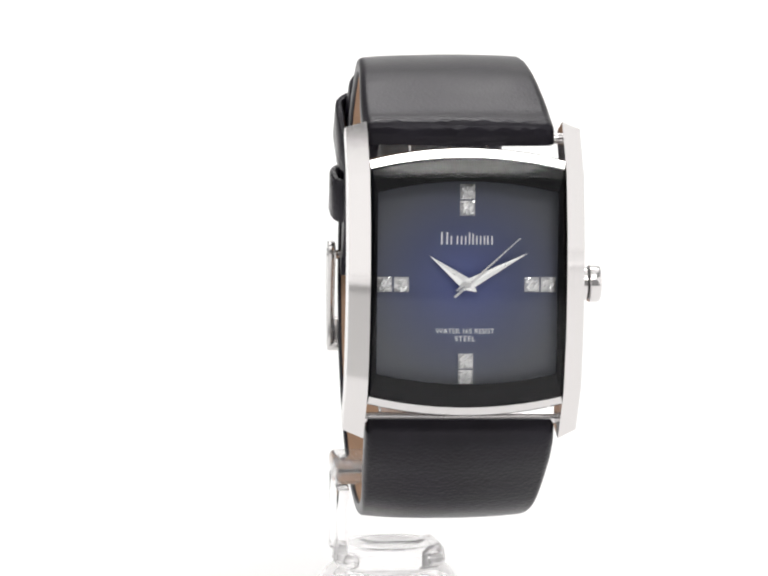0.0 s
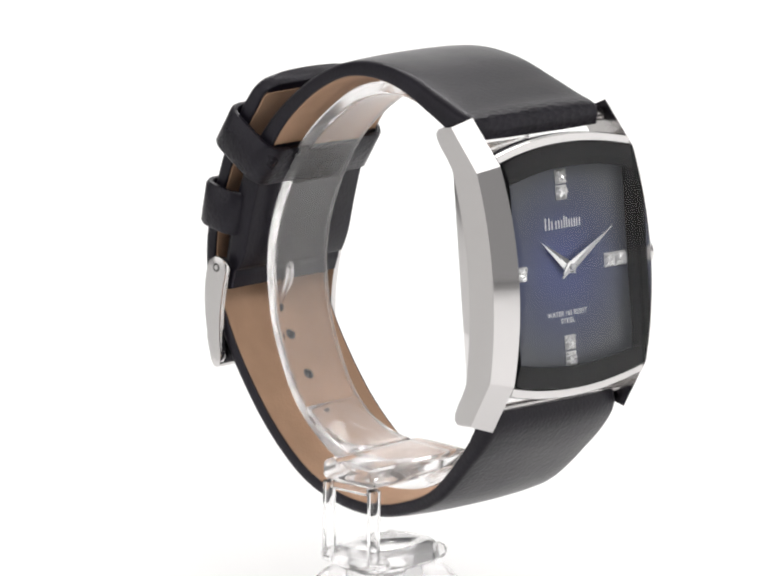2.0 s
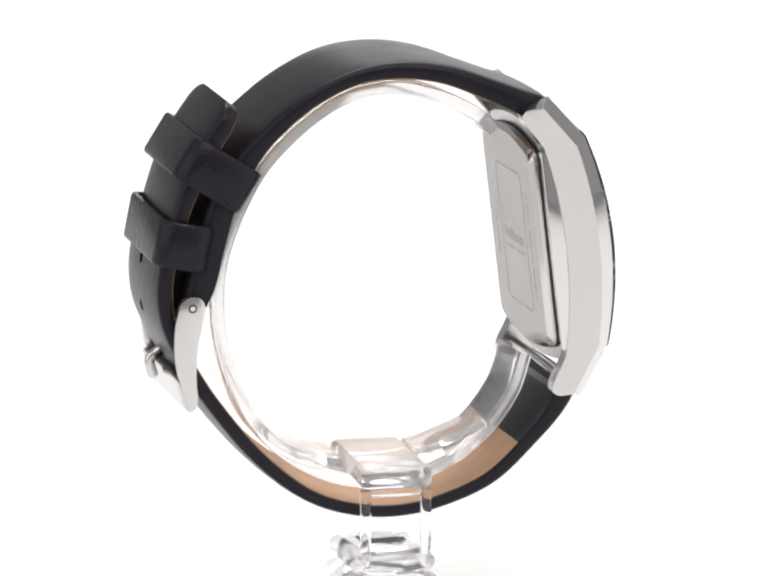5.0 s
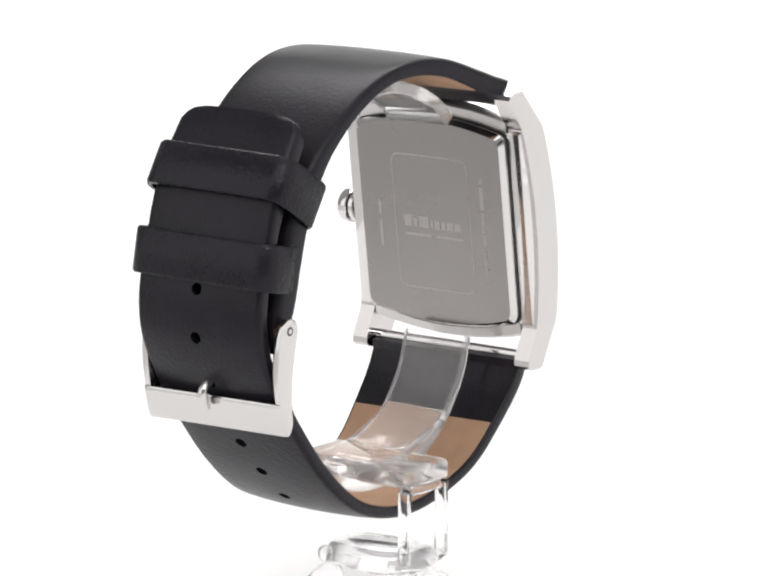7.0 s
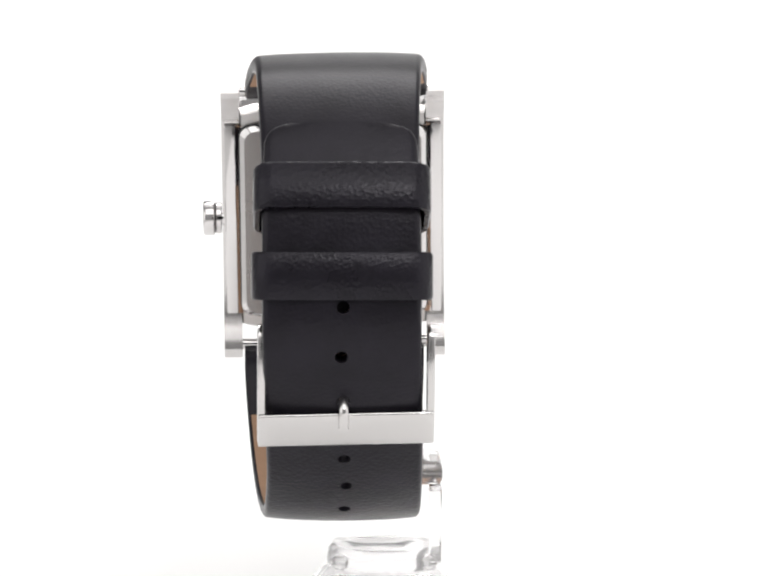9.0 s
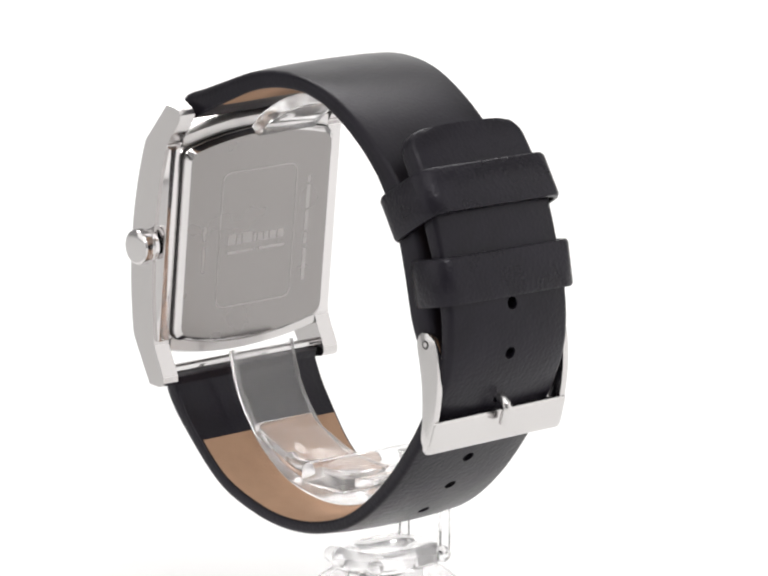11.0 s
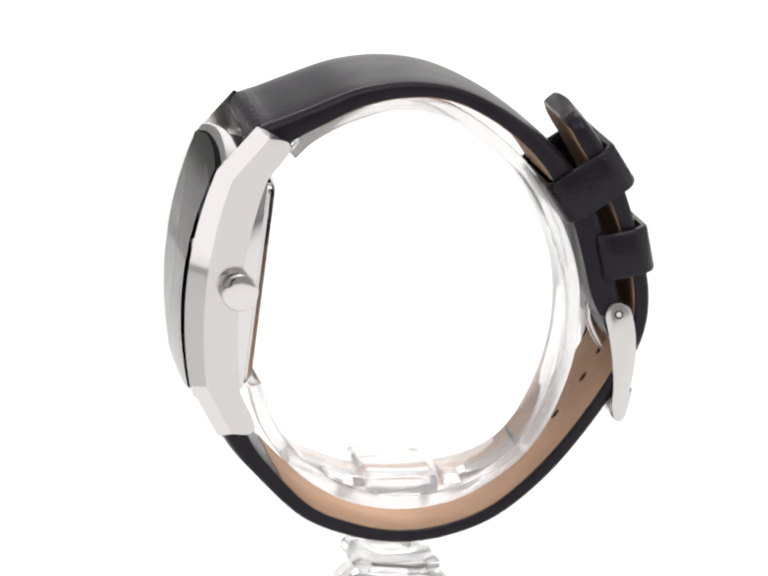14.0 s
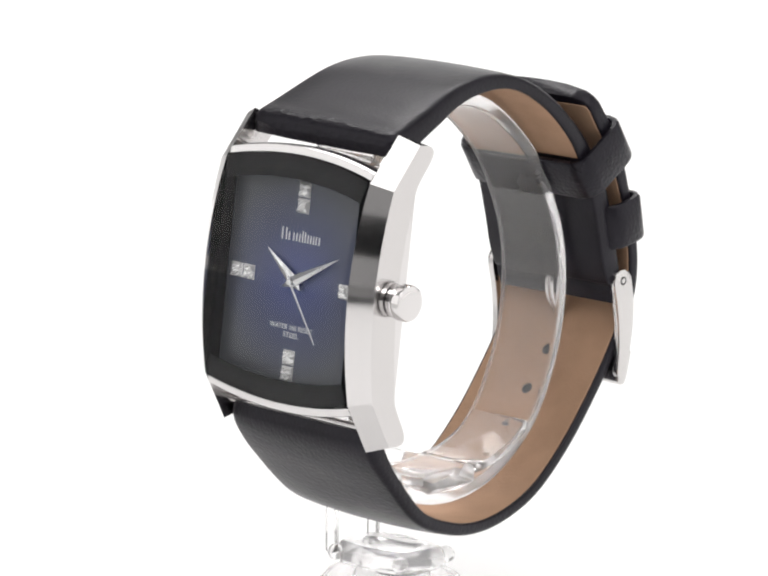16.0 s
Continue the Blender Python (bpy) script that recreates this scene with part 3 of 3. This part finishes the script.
def build_buckle():
    buckle = None
    side = spline([(28.4, 1.0), (27.2, 0.85), (26.5, 0.1), (26.4, -1.2), (27.0, -3.9), (27.45, -7.2), (27.5, -10.6), (27.3, -13.4), (28.2, -14.7), (29.0, -13.6), (29.9, -10.4), (30.45, -6.9), (30.5, -3.9), (30.2, -1.6), (29.6, 0.2), (28.4, 1.0)], 4)[:-1]
    for x in (-4.55, 17.5):
        bm = bevelled(loft([[((x + o) * MM, y * MM, (z + ZW) * MM) for y, z in side] for o in (-0.5, 0.5)]), 0.18 * MM, 2, 40)
        if buckle is None:
            buckle = part("buckle", bm, BUCKLE_STEEL, watch, "polished steel pin buckle")
            continue
        part("buckle_arm", bm, BUCKLE_STEEL, buckle)
    face = [(28.6, -10.5), (29.9, -10.35), (30.2, -10.55), (30.1, -11.1), (29.3, -14.1), (28.8, -14.9), (28.1, -15.0), (27.5, -14.5), (27.5, -13.2)]
    part("buckle_bar", bevelled(loft([[(x * MM, y * MM, (z - 0.022 * (x - 6.5) + ZW) * MM) for y, z in face] for x in (-4.95, -3.0, 1.0, 6.5, 12.0, 16.0, 17.9)]), 0.2 * MM, 2, 40), BUCKLE_STEEL, buckle)
    part("pin", rod((-4.9 * MM, 28.0 * MM, (-0.9 + ZW) * MM), (17.85 * MM, 28.0 * MM, (-0.9 + ZW) * MM), 0.65 * MM), BUCKLE_STEEL, buckle)
    for x, o in ((-5.05, -1), (18.0, 1)):
        # a dark disc leaves a dark ring round each bright pin end
        for r, out, mat in ((0.6, 0.03, GAP_DARK), (0.36, 0.06, BUCKLE_STEEL)):
            part("pin_end", rod(((x - o * 0.2) * MM, 28.1 * MM, (-0.6 + ZW) * MM), ((x + o * out) * MM, 28.1 * MM, (-0.6 + ZW) * MM), r * MM), mat, buckle)
    way = spline([(26.3, -0.9), (26.6, -4.0), (28.7, -7.6), (30.8, -9.0), (31.5, -9.9), (31.25, -11.3), (30.9, -12.3)], 5)
    rings = []
    for i, (y, z) in enumerate(way):
        r = 0.72 if 0 < i < len(way) - 1 else 0.4
        a, b = way[max(i - 1, 0)], way[min(i + 1, len(way) - 1)]
        l = math.hypot(b[0] - a[0], b[1] - a[1])
        ny, nz = (b[1] - a[1]) / l, -(b[0] - a[0]) / l
        rings.append([((6.8 + r * math.cos(k * math.pi / 6)) * MM, (y + ny * r * math.sin(k * math.pi / 6)) * MM, (z + nz * r * math.sin(k * math.pi / 6) + ZW) * MM) for k in range(12)])
    part("prong", loft(rings), BUCKLE_STEEL, buckle)


build_buckle()
for v, w in ((18.5, -4.5), (-18.3, -4.5)):
    case_part("spring_bar", rod((-13.2, v, w), (13.2, v, w), 0.75), POLISHED, case)


# ---- the clear stand ----
def smm(bm):
    return moved(bm, Matrix.Scale(MM, 4) @ Matrix.Translation((0, 0, Z0)))


def build_stand():
    ring_rows = [(-20.6, -10.6), (-18.6, -16.5), (-14.0, -22.4), (-7.6, -26.5), (0.0, -28.0), (7.4, -27.0), (13.9, -23.6), (19.2, -18.2), (23.3, -8.6), (24.2, 1.4), (21.9, 10.2), (16.9, 18.8), (8.2, 26.0), (0.0, 28.2), (-7.5, 26.6), (-12.8, 24.0), (-15.6, 21.6)]
    path = spline([(*p, 1.9, 5.2, 6.0) for p in ring_rows], 7)
    rings = []
    for r in band_rings(path, lambda hw, th: [(s, -d) for s, d in section(hw, th, 0.4, 0.4, 0.0)]):
        rings.append([(x, y, z + (Z0 - ZW) * MM) for x, y, z in r])
    hoop = part("ring", loft(rings), ACRYLIC, stand, "clear c-shaped ring", 40)
    hoop.data.materials.append(RING_EDGE)
    for p in hoop.data.polygons:
        p.material_index = int(abs(p.normal.x) > 0.8)
    # two wings that lead from the ring to the bar across its bottom
    for rows in ([(-15.0, -19.9), (-12.4, -21.1), (-9.5, -22.2), (-6.8, -23.2), (-4.8, -23.6)], [(6.0, -23.6), (7.8, -23.4), (10.2, -22.8), (13.5, -21.4), (16.4, -19.3)]):
        top = spline(rows, 5)
        band = [(y, z) for y, z in top] + [(y, z - 1.3) for y, z in top[::-1]]
        part("saddle", smm(bevelled(loft([[(x, y, z) for y, z in band] for x in (1.0, 11.0)]), 0.2, 2, 40)), ACRYLIC, stand, "", 40)

    def block(x0, x1, y0, y1, z0, z1, r):
        return smm(bevelled(loft([[(x0, y0, z), (x1, y0, z), (x1, y1, z), (x0, y1, z)] for z in (z0, z1)]), r, 4, 40))
    # bar through the ring, out over the strap's edge; two legs carry it
    bar = part("bar", block(-7.4, 11.7, -4.6, 5.3, -26.2, -23.3, 0.9), ACRYLIC, stand, "thick clear bar with rounded edges", 40)
    for y0, y1 in ((-4.5, -3.2), (3.9, 5.2)):
        part("leg", block(-7.3, -5.6, y0, y1, -37.2, -26.25, 0.4), LEG_CLEAR, stand, "clear square leg", 40)
    part("web", block(-7.2, -5.7, -3.15, 3.85, -27.3, -26.25, 0.3), ACRYLIC, bar, "", 40)
    # base: a low rounded foot with a bevelled step
    def oval(cx, cy, rx, ry, z, p=3.2, n=40):
        out = []
        for k in range(n):
            a = k * math.tau / n
            c, s = math.cos(a), math.sin(a)
            out.append((cx + rx * math.copysign(abs(c) ** (2 / p), c), cy + ry * math.copysign(abs(s) ** (2 / p), s), z))
        return out
    part("base", smm(loft([oval(0.6, 0.7, 12.5, 11.5, -49.97), oval(0.6, 0.7, 12.6, 11.6, -48.6), oval(0.6, 0.7, 12.2, 11.2, -47.6), oval(0.6, 0.7, 10.6, 9.2, -43.0), oval(0.6, 0.7, 9.6, 8.2, -41.0),
                           oval(0.6, 0.7, 8.4, 6.8, -39.4), oval(0.6, 0.7, 6.8, 5.0, -38.2)])), FOOT, stand, "low rounded clear foot", 40)
    slab = part("slab", smm(loft([oval(0.4, 0.5, 7.4, 5.4, -38.15, 2.8), oval(0.4, 0.5, 7.7, 5.7, -37.7, 2.8), oval(0.4, 0.5, 7.5, 5.5, -36.3, 2.8), oval(0.4, 0.5, 7.0, 5.0, -35.7, 2.8), oval(0.4, 0.5, 6.0, 4.2, -35.5, 2.6),
                                  oval(1.0, 0.5, 4.4, 3.4, -35.45, 2.2), oval(1.0, 0.5, 3.4, 2.5, -35.95, 2.0), oval(1.0, 0.5, 1.2, 0.9, -36.1, 2.0)])), FOOT, stand, "clear rounded slab with a shallow dish", 40)
    for x, y in ((6.2, -4.0), (6.4, 5.2), (-5.6, 5.3), (-5.3, -4.3)):
        bm = bmesh.new()
        bmesh.ops.create_uvsphere(bm, u_segments=24, v_segments=14, radius=1.15)
        part("nub", smm(moved(bm, Matrix.Translation((x, y, -36.9)))), FOOT, slab, "", 40)


build_stand()
for piece in stand.children_recursive:
    piece.visible_shadow = False      # clear plastic lets the light through


def motions():
    times = [k * 0.5 for k in range(33)]
    walk(watch, [(t, pose(0, 0, (Z0 - ZW) * MM, 0, 0, START + SPIN * t)) for t in times])
    walk(stand, [(t, pose(0, 0, 0, 0, 0, START + SPIN * t)) for t in times])
    # the second hand ticks six degrees once a second
    ticks = []
    for k in range(17):
        at = CASE @ Matrix.Translation((0.2 * MM, -0.3 * MM, 0)) @ Matrix.Rotation(radians(-(48 + 6 * k)), 4, "Z")
        ticks += [(max(k - 0.63, 0.0), at), (min(k + 0.3, 16.0), at)]
    walk(second_hand, ticks)


motions()
